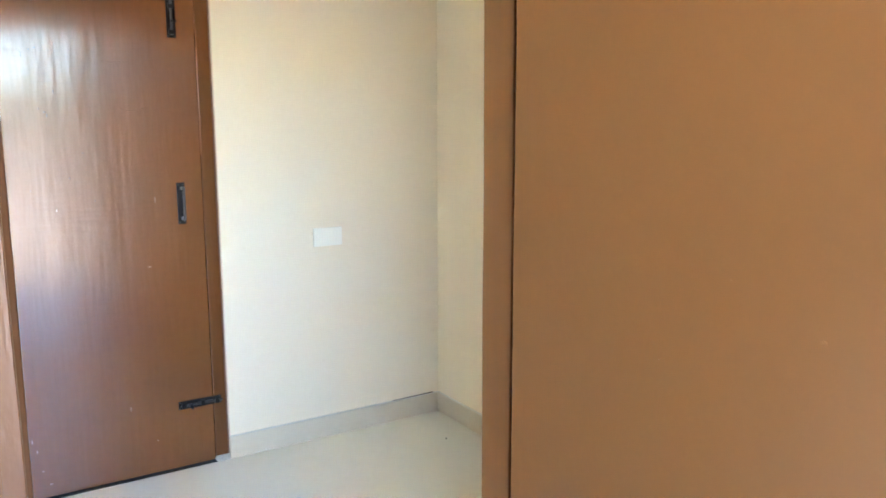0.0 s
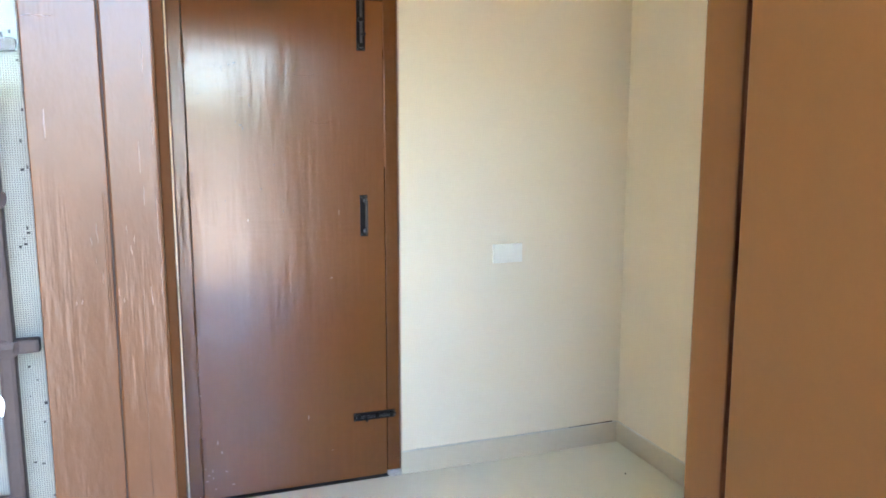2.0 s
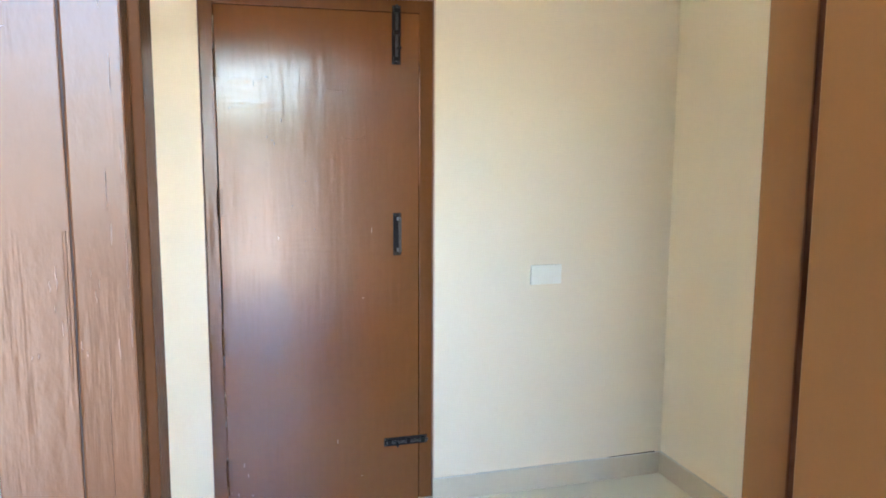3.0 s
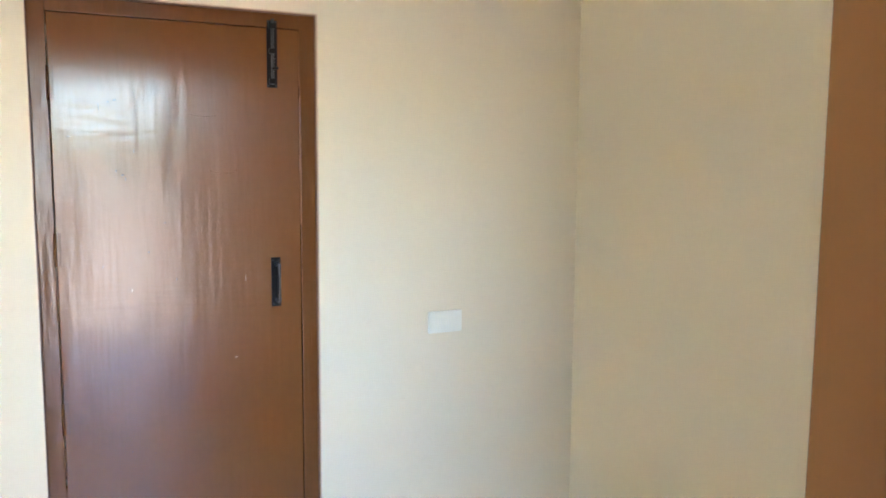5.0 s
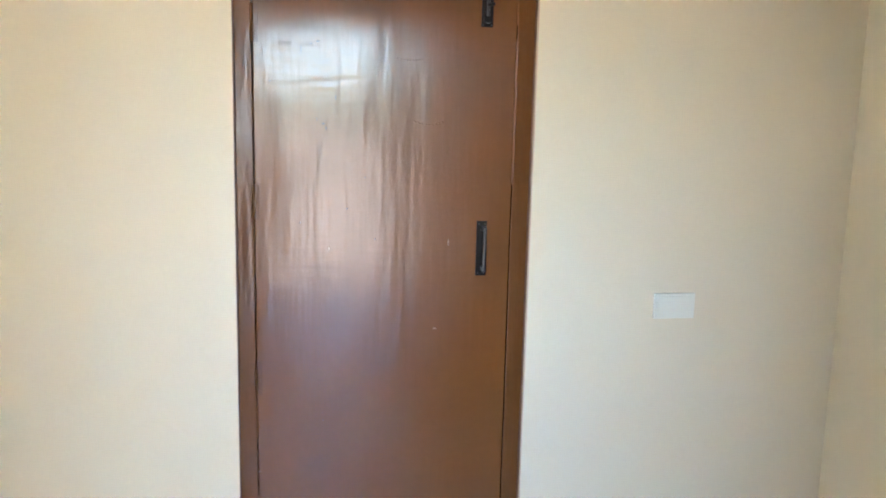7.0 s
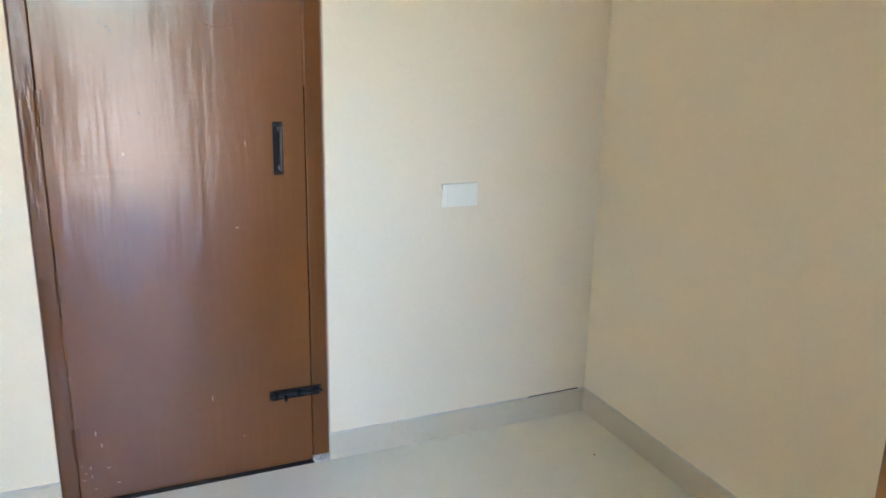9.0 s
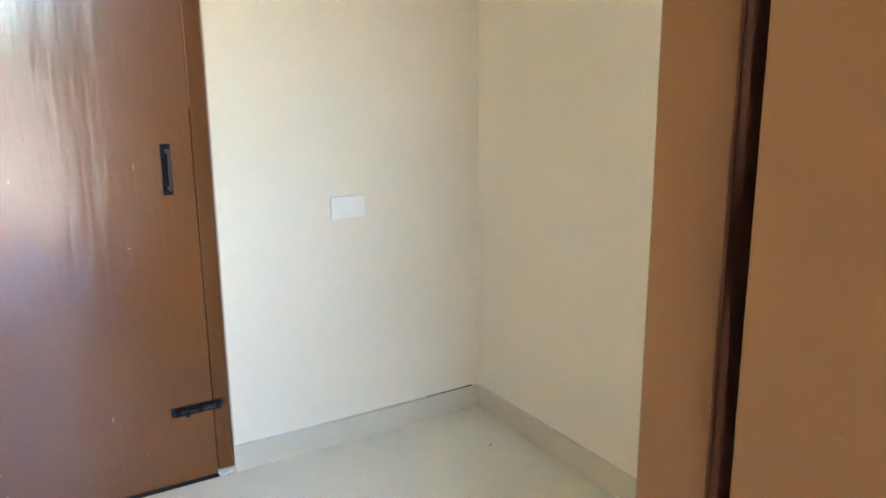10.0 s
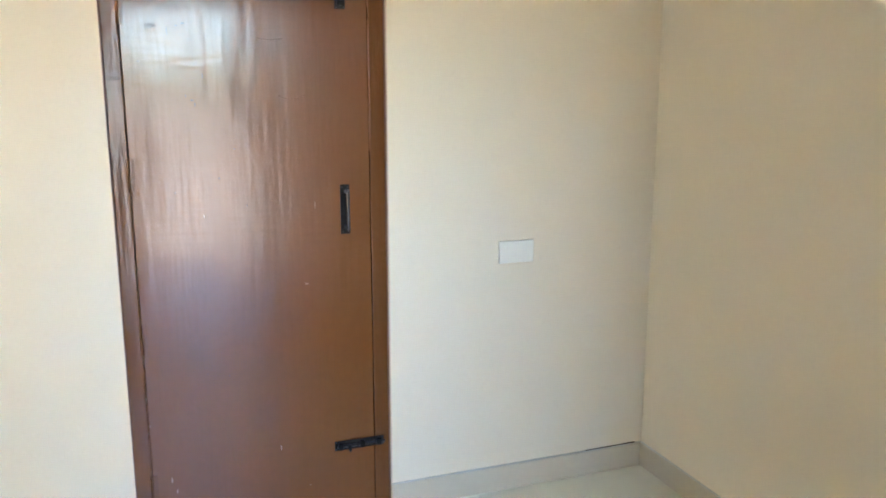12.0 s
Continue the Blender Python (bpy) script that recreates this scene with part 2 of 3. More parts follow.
bm = box(WEST, WIN_L, OUT, IN, 0, ROOM_TOP)
add_box(bm, WIN_L, OPEN_L - 0.064, OUT, IN, 0, WIN_LOW)
add_box(bm, WIN_L, EAST, OUT, IN, OPEN_TOP, ROOM_TOP)
add_box(bm, OPEN_R, EAST, OUT, IN, 0, OPEN_TOP)
structure("wall_south", bm, WALL, "cream painted front wall with doorway and window", "wall")
structure("ceiling", box(WEST - 0.15, EAST + 0.15, OUT, 0.15, ROOM_TOP, ROOM_TOP + 0.12), CEILING, "white painted ceiling slab", "ceiling")
# Unseen backing wall, added to stop light leaking round the door.
structure("wall_back", box(WEST - 0.15, EAST + 0.15, 0.152, 0.3, 0, PORCH_TOP + 0.12), WALL, "plain backing wall added behind the closed door against stray light", "wall")
structure("roof", box(WEST - 0.15, EAST + 0.15, PORCH_END, 0.3, PORCH_TOP + 0.121, 3.6), OUT_WALL, "painted roof slab over house and verandah", "roof")

structure("wall_loft", box(WEST - 0.15, EAST + 0.15, OUT, 0.15, ROOM_TOP + 0.121, PORCH_TOP + 0.12), OUT_WALL, "painted masonry between ceiling and roof slab", "wall")

# ---- the verandah in front, out of view ----
structure("verandah_floor", box(WEST - 0.15, EAST + 0.15, PORCH_END, OUT - 0.001, -0.15, -0.002), PORCH_TILE, "pale grey polished verandah floor", "floor")
structure("verandah_wall_west", box(WEST - 0.15, WEST, PORCH_END, OUT - 0.001, 0, PORCH_TOP), CEMENT, "grey cement side wall of the verandah", "wall")
structure("verandah_wall_east", box(EAST, EAST + 0.15, PORCH_END, OUT - 0.001, 0, PORCH_TOP), CEMENT, "grey cement side wall of the verandah", "wall")
# Unseen piers, added to limit the daylight that reaches the room's wall.
structure("light_block_west", box(WEST, -2.05, PORCH_END, PORCH_END + 0.15, 0, PORCH_TOP), CEMENT, "unseen cement pier added to narrow the daylight", "wall")
structure("light_block_east", box(0.1, EAST, PORCH_END, PORCH_END + 0.15, 0, PORCH_TOP), CEMENT, "unseen cement pier added to narrow the daylight", "wall")
# Unseen half wall, added to keep sunlit ground out of the posts' sheen.
structure("light_block_low", box(-1.45, -0.66, PORCH_END, PORCH_END + 0.15, 0, 1.25, 0.01), CEMENT, "unseen cement half wall added to block ground glare", "wall")
structure("verandah_ceiling", box(WEST - 0.15, EAST + 0.15, PORCH_END, OUT - 0.001, PORCH_TOP, PORCH_TOP + 0.12), CEMENT, "grey cement verandah ceiling", "ceiling")


# ---- skirting ----
def skirting(name, x0, x1, y0, y1, label):
    ob = structure(name, box(x0, x1, y0, y1, 0.0, 0.101, 0.0015), SKIRT, label, "skirting")
    along_x = (x1 - x0) > (y1 - y0)
    bm = box(x0, x1, y0 + 0.003, y1, 0.101, 0.1045) if along_x else box(x0 + 0.003, x1, y0, y1, 0.101, 0.1045)
    part("grout_line", bm, GROUT, ob, "pale grout along the top edge")
    return ob


north_skirt = skirting("baseboard_1", DOOR_R, EAST - 0.011, -0.010, 0.0, "beige tile skirting with a cracked top joint")
bm = bmesh.new()
rng = random.Random(4)
top = [(0.84 + 0.0125 * i, 0.1055 + 0.0012 * rng.random() + 0.002 * max(0, (i - 3) / 16)) for i in range(20)]
for (xa, za), (xb, zb) in zip(top, top[1:]):
    bm.faces.new([bm.verts.new(c) for c in ((xa, -0.0045, 0.1046), (xb, -0.0045, 0.1046), (xb, -0.0045, zb), (xa, -0.0045, za))])
bmesh.ops.remove_doubles(bm, verts=bm.verts, dist=1e-5)
solid = bmesh.ops.extrude_face_region(bm, geom=bm.faces[:])
for v in solid["geom"]:
    if isinstance(v, bmesh.types.BMVert):
        v.co.y = -0.0005
part("crack", bm, CRACK, north_skirt, "dark open crack above the skirting")
skirting("baseboard_2", EAST - 0.010, EAST, IN, 0.0, "beige tile skirting along the side wall")
skirting("baseboard_3", WEST + 0.011, DOOR_L, -0.010, 0.0, "beige tile skirting beside the door frame")
skirting("baseboard_4", WEST, WEST + 0.010, IN, 0.0, "beige tile skirting along the far side wall")
skirting("baseboard_5", OPEN_R, EAST - 0.011, IN, IN + 0.010, "beige tile skirting under the front wall")
skirting("baseboard_6", WEST + 0.011, OPEN_L - 0.07, IN, IN + 0.010, "beige tile skirting under the window")

# ---- the closed inner door ----
door_1 = empty("door_1", "closed glossy brown painted wooden flush door with black bolts", "door", "structure")
FY = 0.006
part("frame_post", prism(rect(-0.890, -0.8397, FY, 0.10), 0.0, 2.08, 0.003, 60, 0.0016, 1.0), FRAME_PAINT, door_1)
part("frame_post", prism(rect(-0.0548, -0.0005, FY, 0.10), 0.022, 2.08, 0.003, 60, 0.0016, 5.0), FRAME_PAINT, door_1)
part("frame_head", prism(rect(FY + 0.0005, 0.10, 2.0322, 2.08), -0.8392, -0.0553, 0.003, 30, 0.0012, 9.0, axis="x"), FRAME_PAINT, door_1)


def painted_board(x0, x1, y0, y1, z0, z1, nx, nz):
    """A flush leaf whose front is slightly warped, with brush marks: long upright ones, and short level ones in two patches."""
    def swell(x, z):
        d = 0.0008 * noise.noise(Vector((x * 6, z * 1.3, 1))) + 0.00027 * noise.noise(Vector((x * 44, z * 4.2, 5))) + 0.00016 * noise.noise(Vector((x * 92, z * 10, 11)))
        d += 0.0005 * noise.noise(Vector((x * 14, z * 7, 8))) + 0.00042 * noise.noise(Vector((x * 8, z * 60, 21))) * max(0.0, noise.noise(Vector((x * 4, z * 5, 31))))
        low = math.exp(-((z - 1.12) / 0.07) ** 2 - ((x + 0.56) / 0.24) ** 2)
        high = math.exp(-((z - 1.77) / 0.09) ** 2 - ((x + 0.70) / 0.17) ** 2)
        if low + high > 0.02:
            d += (0.8 * low + 0.2 * high) * (0.00034 * noise.noise(Vector((x * 6, z * 75, 2))) + 0.0003 * noise.noise(Vector((x * 12, z * 38, 7))))
            d += high * 0.00018 * noise.noise(Vector((x * 60, z * 30, 3)))
        edge = min(1.0, (x - x0) / 0.02, (x1 - x) / 0.02, (z - z0) / 0.02, (z1 - z) / 0.02)
        return d * max(edge, 0.0)
    vs = [(x, y0 - swell(x, z), z) for z in [z0 + (z1 - z0) * k / nz for k in range(nz + 1)] for x in [x0 + (x1 - x0) * i / nx for i in range(nx + 1)]]
    w = nx + 1
    fs = [(k * w + i, k * w + i + 1, k * w + w + i + 1, k * w + w + i) for k in range(nz) for i in range(nx)]
    rim = list(range(nx + 1)) + [k * w + nx for k in range(1, nz + 1)] + [nz * w + i for i in range(nx - 1, -1, -1)] + [k * w for k in range(nz - 1, 0, -1)]
    back = len(vs)
    vs += [(vs[i][0], y1, vs[i][2]) for i in rim]
    n = len(rim)
    fs += [(rim[i], back + i, back + (i + 1) % n, rim[(i + 1) % n]) for i in range(n)]
    fs.append(tuple(back + i for i in range(n - 1, -1, -1)))
    me = bpy.data.meshes.new("leaf")
    me.from_pydata(vs, [], fs)
    me.materials.append(DOOR_PAINT)
    for p in me.polygons[:nx * nz]:
        p.use_smooth = True
    return me


leaf = new("leaf", painted_board(-0.838, -0.0565, 0.010, 0.045, 0.007, 2.030, 210, 760))
leaf.parent = door_1
tagged(leaf, "brush-painted glossy brown leaf with vertical streaks")
for x, z0, z1 in ((-0.0558, 1.36, 1.80), (-0.0558, 1.84, 2.028), (-0.8390, 0.44, 0.53), (-0.8390, 0.56, 0.66), (-0.8390, 0.29, 0.41)):
    part("paint_fill", prism(rect(x - 0.0022, x + 0.0022, 0.0078, 0.030), z0, z1, 0.001, 24, 0.0006, z0 * 7), DOOR_PAINT, door_1, "old paint bridging the joint")
# Dark strip on the floor paints the shade below the leaf.
part("threshold_shade", box(-0.8390, -0.0555, -0.009, 0.10, 0.0005, 0.003), DARK, door_1, "dark strip painted for the shade under the leaf")
part("door_stop", box(-0.8390, -0.0555, 0.048, 0.10, 2.0, 2.0318), FRAME_PAINT, door_1)
for z in (1.765, 1.25, 0.705, 0.17):
    h = part("hinge", rod((-0.840, 0.006, z), (-0.840, 0.006, z + 0.105), 0.0052), FRAME_PAINT, door_1, "overpainted brown butt hinge")
    part("hinge_plate", box(-0.837, -0.822, 0.0085, 0.0115, z, z + 0.105, 0.0006), FRAME_PAINT, h)


def tower_bolt(parent, name, long, label):
    """Lies along its local z, its plate on local y = 0, looking to -y."""
    plate = part(name, box(-0.018, 0.018, -0.003, 0, 0, long, 0.001), BLACK_IRON, parent, label)
    part("rod", rod((0, -0.012, 0.01), (0, -0.012, long + 0.002), 0.0052), WORN_IRON, plate, "rubbed dark steel rod")
    for z in (0.012, long * 0.5, long - 0.03):
        part("loop", box(-0.0125, 0.0125, -0.019, -0.003, z, z + 0.018, 0.004), BLACK_IRON, plate)
    part("knob", rod((0, -0.012, long * 0.28), (0.012, -0.034, long * 0.28), 0.005), BLACK_IRON, plate)
    for z in (0.006, long - 0.006):
        for x in (-0.013, 0.013):
            part("screw", rod((x, -0.003, z), (x, -0.0046, z), 0.0032, 8), WORN_IRON, plate)
    return plate


top_bolt = tower_bolt(door_1, "tower_bolt", 0.226, "black iron tower bolt across the top of the leaf")
top_bolt.matrix_basis = pose(-0.150, 0.0095, 1.832, 0, 0.4, 0)
low_bolt = tower_bolt(door_1, "tower_bolt", 0.185, "black iron bolt lying across leaf and frame")
low_bolt.matrix_basis = pose(-0.207, 0.0055, 0.286, 0, 90, 0)
handle = part("handle", box(-0.164, -0.131, 0.006, 0.0098, 1.074, 1.247, 0.001), BLACK_IRON, door_1, "black iron pull handle on a plate")
bm = rod((-0.144, -0.026, 1.098), (-0.144, -0.026, 1.224), 0.006)
for z in (1.098, 1.224):
    add_box(bm, -0.150, -0.138, -0.030, 0.007, z - 0.006, z + 0.006, 0.002)
part("grip", bm, GRIP, handle, "worn black bar", smooth=False)
for z in (1.083, 1.238):
    for x in (-0.157, -0.138):
        part("screw", rod((x, 0.006, z), (x, 0.0045, z), 0.003, 8), WORN_IRON, handle)
rng = random.Random(12)
for x, z, lx, lz in ((-0.252, 1.18, 0.003, 0.022), (-0.29, 0.905, 0.012, 0.004), (-0.40, 0.31, 0.003, 0.02), (-0.72, 0.06, 0.012, 0.004),
                     (-0.79, 0.05, 0.010, 0.004), (-0.80, 0.13, 0.004, 0.014), (-0.775, 0.25, 0.004, 0.02), (-0.62, 1.16, 0.004, 0.012)):
    part("scratch", lump(x, 0.0098, z, lx / 2, 0.0006, lz / 2, rng.random() * 9, 0.5, 2), SCRATCH, leaf, "chipped paint")
for n, (x, sx) in enumerate(((-0.028, 0.030), (-0.866, 0.028), (-0.006, 0.011), (-0.895, 0.012))):
    tagged(part("plaster_crumb", lump(x, 0.000, 0.006, sx, 0.016, 0.016, 3.0 + n, 0.5), PLASTER),
           "crumbled white cement at the foot of the door frame", "rubble")

for x0, x1, z, sag in ((-0.420, -0.346, 1.731, 0.004), (-0.363, -0.279, 1.548, 0.010)):
    for i in range(9):
        k = i / 8
        part("paint_bead", lump(x0 + (x1 - x0) * k, 0.0096, z - sag * math.sin(math.pi * k), 0.0026, 0.0012, 0.0022, i, 0.3, 2), DOOR_PAINT, leaf, smooth=True)
for x, z, lx, lz in ((-0.700, 1.748, 0.0026, 0.024), (-0.652, 1.772, 0.010, 0.005), (-0.672, 1.765, 0.006, 0.004), (-0.636, 1.535, 0.009, 0.006), (-0.628, 1.522, 0.004, 0.012),
                     (-0.655, 1.548, 0.003, 0.010), (-0.565, 1.283, 0.006, 0.006), (-0.512, 1.378, 0.006, 0.004), (-0.790, 1.655, 0.010, 0.003), (-0.637, 0.617, 0.004, 0.004),
                     (-0.565, 0.602, 0.004, 0.003), (-0.640, 0.640, 0.003, 0.003), (-0.705, 1.240, 0.003, 0.008), (-0.600, 1.612, 0.003, 0.014), (-0.480, 1.190, 0.003, 0.010)):
    part("paint_pit", lump(x, 0.0098, z, lx / 2, 0.0005, lz / 2, x * 40 + z, 0.5, 2), PIT, leaf, "dark pit in the paint")
for x, z, lx, lz in ((-0.822, 0.088, 0.014, 0.004), (-0.815, 0.112, 0.010, 0.004), (-0.798, 0.098, 0.004, 0.012), (-0.826, 0.140, 0.006, 0.004), (-0.760, 0.205, 0.004, 0.016),
                     (-0.745, 0.120, 0.012, 0.004), (-0.835, 0.455, 0.008, 0.004), (-0.300, 0.150, 0.008, 0.003)):
    part("scratch", lump(x, 0.0098, z, lx / 2, 0.0006, lz / 2, x * 31 + z, 0.5, 2), SCRATCH, leaf, "chipped paint")
part("edge_fill", box(-0.0003, 0.0038, 0.0035, 0.10, 0.023, 2.0800), EDGE_FILL, door_1, "red-brown filler between frame and plaster")
part("edge_fill", box(-0.8938, -0.8902, 0.0035, 0.10, 0.002, 2.0800), EDGE_FILL, door_1)
part("edge_fill", box(-0.8938, 0.0038, 0.0035, 0.10, 2.0802, 2.0848), EDGE_FILL, door_1)
part("paint_line", prism(rect(0.0042, 0.0078, -0.0012, 0.0), 0.106, 2.088, 0.0004, 60, 0.0012, 2.0), EDGE, door_1, "ragged paint line along the frame")
part("paint_line", prism(rect(-0.0012, 0.0, 2.0852, 2.0885), -0.895, 0.0035, 0.0004, 50, 0.0010, 4.0, axis="x"), EDGE, door_1, "ragged paint line above the frame")

# ---- switch plate ----
switch = empty("switch_plate", "white plastic blank switch plate on the cream wall", "switch plate")
part("plate", box(0.435, 0.577, -0.011, 0.0, 0.926, 1.011, 0.003), PLASTIC, switch)
part("cover", box(0.447, 0.565, -0.0135, -0.011, 0.936, 1.001, 0.0012), PLASTIC, switch)
part("screw_cap", rod((0.498, -0.0135, 0.955), (0.498, -0.0145, 0.955), 0.004), PLASTIC, switch)

# ---- the front doorway ----
door_2 = empty("door_2", "brown painted front doorway with its flush door standing open outwards", "door", "structure")
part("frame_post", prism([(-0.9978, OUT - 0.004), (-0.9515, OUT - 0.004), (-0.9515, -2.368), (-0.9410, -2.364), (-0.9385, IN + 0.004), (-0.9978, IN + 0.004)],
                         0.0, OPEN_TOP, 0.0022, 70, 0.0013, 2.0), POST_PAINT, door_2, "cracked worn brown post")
part("frame_post", prism([(-0.214, IN - 0.002), (-0.214, -2.340), (-0.123, -2.340), (-0.123, -2.401), (-0.200, -2.401), (-0.200, OUT - 0.004), (-0.1085, OUT - 0.004), (-0.1085, IN - 0.002)],
                         0.0, OPEN_TOP, 0.0018, 70, 0.0013, 6.0), LEAF_PAINT, door_2)
# Thin sheet whose dark colour paints the shade inside the rebate.
part("rebate", box(-0.2125, -0.124, -2.3435, -2.3410, 0.002, 2.054), REBATE_SHADE, door_2, "sheet coloured dark for the shade in the hinge rebate")
part("frame_head", box(-0.9380, -0.2145, OUT - 0.004, IN + 0.004, 2.055, OPEN_TOP, 0.002), LEAF_PAINT, door_2)
front_leaf = part("leaf", prism(rect(-0.250, -0.208, -3.128, -2.392), 0.010, 2.050, 0.002, 50, 0.001, 4.0), LEAF_PAINT, door_2,
                  "plain orange-brown flush leaf opened outwards")
for z in (1.75, 1.33, 0.75, 0.2):
    part("hinge", rod((-0.204, -2.393, z), (-0.204, -2.393, z + 0.10), 0.0045), LEAF_PAINT, door_2, "overpainted hinge knuckle")
for y, z, s in ((-2.917, 1.284, 0.0035), (-2.475, 1.267, 0.003), (-2.80, 1.33, 0.002), (-2.70, 1.21, 0.002)):
    part("paint_drip", lump(-0.2502, y, z, 0.0008, s, s * 0.7, y, 0.4, 2), LEAF_PAINT, front_leaf)


def ribbon(path, half, y, depth=0.0002):
    """A thin crack or scratch along points in x, z, lying on the face y."""
    bm, rows = bmesh.new(), []
    for i, (x, z) in enumerate(path):
        w = half * (0.35 + 0.65 * math.sin(math.pi * (i + 0.5) / len(path)))
        rows.append([bm.verts.new((x - w, y, z)), bm.verts.new((x + w, y, z)), bm.verts.new((x, y - depth, z))])
    for a, b in zip(rows, rows[1:]):
        for k in range(3):
            bm.faces.new((a[k - 1], a[k], b[k], b[k - 1]))
    return bm


rng = random.Random(21)
post = [o for o in door_2.children if o.name.startswith("frame_post")][0]
for x, z0, z1, half in ((-0.974, 0.60, 1.38, 0.0002),):
    line = [(x + 0.003 * noise.noise(Vector((x * 50, i * 0.35, 3))), z1 + (z0 - z1) * i / 36) for i in range(37)]
    part("crack", ribbon(line, half, OUT - 0.0046), CRACK, post, "hairline crack in the wood")
for _ in range(2):
    x, z, l = rng.uniform(-0.992, -0.956), rng.uniform(1.05, 1.95), rng.uniform(0.01, 0.06)
    part("scratch", ribbon([(x + 0.001 * noise.noise(Vector((z * 9, i, x))), z + l * i / 6) for i in range(7)], rng.uniform(0.0003, 0.0009), OUT - 0.0046), POST_SCUFF_GLINT, post)

# Pale scratches, part of them painting the glints on wrinkled enamel.
for x, z, l in ((-0.969, 1.508, 0.030), (-0.956, 1.45, 0.050), (-0.967, 1.471, 0.018), (-0.957, 1.53, 0.02), (-0.981, 1.42, 0.010), (-0.984, 1.44, 0.007), (-0.978, 1.43, 0.008),
                (-0.962, 1.60, 0.030), (-0.9935, 1.38, 0.008), (-0.990, 1.372, 0.005), (-0.965, 1.375, 0.018), (-0.9550, 1.39, 0.03), (-0.968, 1.66, 0.02)):
    path = [(x + 0.0012 * noise.noise(Vector((z * 40, i * 0.6, x * 90))), z - l / 2 + l * i / 8) for i in range(9)]
    part("scratch", ribbon(path, 0.0004 + 0.0003 * noise.noise(Vector((z * 31, 0, 4))), OUT - 0.0046), POST_SCUFF_GLINT, post)
part("joint_fill", box(-1.003, -0.994, OUT - 0.0024, OUT + 0.05, 0.002, 2.05), DARK, door_2, "dark joint between the two posts")
# Lip takes the same shade colour, so the gap's edge reads dark.
part("paint_lip", prism(rect(-0.2152, -0.2118, -2.3440, -2.3402), 0.004, 2.052, 0.0010, 90, 0.0016, 3.0), REBATE_SHADE, door_2, "lip of paint along the rebate, coloured dark like the shaded gap")

# ---- the window beside it ----
window_1 = empty("window_1", "window with iron grill and fly mesh behind glass beside the doorway", "window", "structure")
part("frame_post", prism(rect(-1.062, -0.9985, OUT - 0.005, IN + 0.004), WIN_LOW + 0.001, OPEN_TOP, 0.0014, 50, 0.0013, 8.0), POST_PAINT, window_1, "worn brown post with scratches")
post = [o for o in window_1.children if o.name.startswith("frame_post")][0]
for _ in range(2):
    x, z, l = rng.uniform(-1.055, -1.003), rng.choice((rng.uniform(1.3, 1.6), rng.uniform(1.1, 1.95))), rng.uniform(0.008, 0.05)
    part("scratch", ribbon([(x + 0.001 * noise.noise(Vector((z * 9, i, x))), z + l * i / 6) for i in range(7)], rng.uniform(0.0003, 0.0008), OUT - 0.0056), POST_SCUFF_GLINT, post)
part("scratch", ribbon([(-1.059 + i * 0.003, 1.632 + 0.0008 * (i % 3)) for i in range(9)], 0.0012, OUT - 0.0056), POST_SCUFF_GLINT, post, "pale cross scratch")
part("paint_ridge", prism(rect(-1.0040, -1.0010, OUT - 0.0060, OUT - 0.003), 1.352, 1.475, 0.0009, 60, 0.0007, 5.0), POST_PAINT, post, "ridge of thick paint beside the joint")
# Small pale marks: scuffs, and gloss glints put into the colour.
for x, z, l in ((-1.015, 1.43, 0.010), (-1.010, 1.437, 0.020), (-1.012, 1.412, 0.005), (-1.031, 1.372, 0.004), (-1.026, 1.373, 0.004), (-1.007, 1.395, 0.012), (-1.020, 1.13, 0.004)):
    path = [(x + 0.001 * noise.noise(Vector((z * 40, i * 0.6, x * 90))), z - l / 2 + l * i / 8) for i in range(9)]
    part("scratch", ribbon(path, 0.0005, OUT - 0.0056), POST_SCUFF_GLINT, post)
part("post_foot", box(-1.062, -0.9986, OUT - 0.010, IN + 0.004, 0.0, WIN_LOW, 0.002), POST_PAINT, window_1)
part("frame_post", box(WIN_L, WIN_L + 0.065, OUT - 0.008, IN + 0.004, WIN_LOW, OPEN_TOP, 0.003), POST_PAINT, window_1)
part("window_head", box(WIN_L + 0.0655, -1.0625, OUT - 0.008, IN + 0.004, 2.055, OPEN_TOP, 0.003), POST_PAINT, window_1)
part("window_sill", box(WIN_L + 0.0655, -1.0625, OUT - 0.008, IN + 0.004, WIN_LOW, 1.083, 0.003), POST_PAINT, window_1)
GX0, GX1, GZ0, GZ1 = WIN_L + 0.068, -1.0635, 1.085, 2.053
pane = part("pane", box(GX0, GX1, -2.420, -2.416, 1.56, GZ1), glass, window_1, "clear glass pane")
pane.visible_shadow = False
# Board's colour is lowered so the mesh cells look dim between the wires.
part("shutter", box(GX0, GX1, -2.352, -2.330, GZ0, GZ1, 0.002), SHUTTER, window_1, "grey-green shutter board coloured dark behind the mesh")
grill = part("grill", box(GX0 + 0.004, GX1 - 0.006, -2.392, -2.378, 1.320, 1.334, 0.003), GRILL, window_1, "grey-brown welded iron grill")
for x in (-1.099, -1.255, -1.42, -1.57):
    part("grill_bar", prism(rect(x - 0.0075, x + 0.0075, -2.394, -2.376), GZ0, GZ1, 0.004, 30, 0.0012, x), GRILL, grill)
for z in (1.17, 1.47, 1.61, 1.76, 1.90):
    part("grill_bar", box(GX0 + 0.004, -1.1065 if z in (1.17, 1.47) else GX1 - 0.006, -2.391, -2.379, z - 0.006, z + 0.006, 0.003), GRILL, grill)
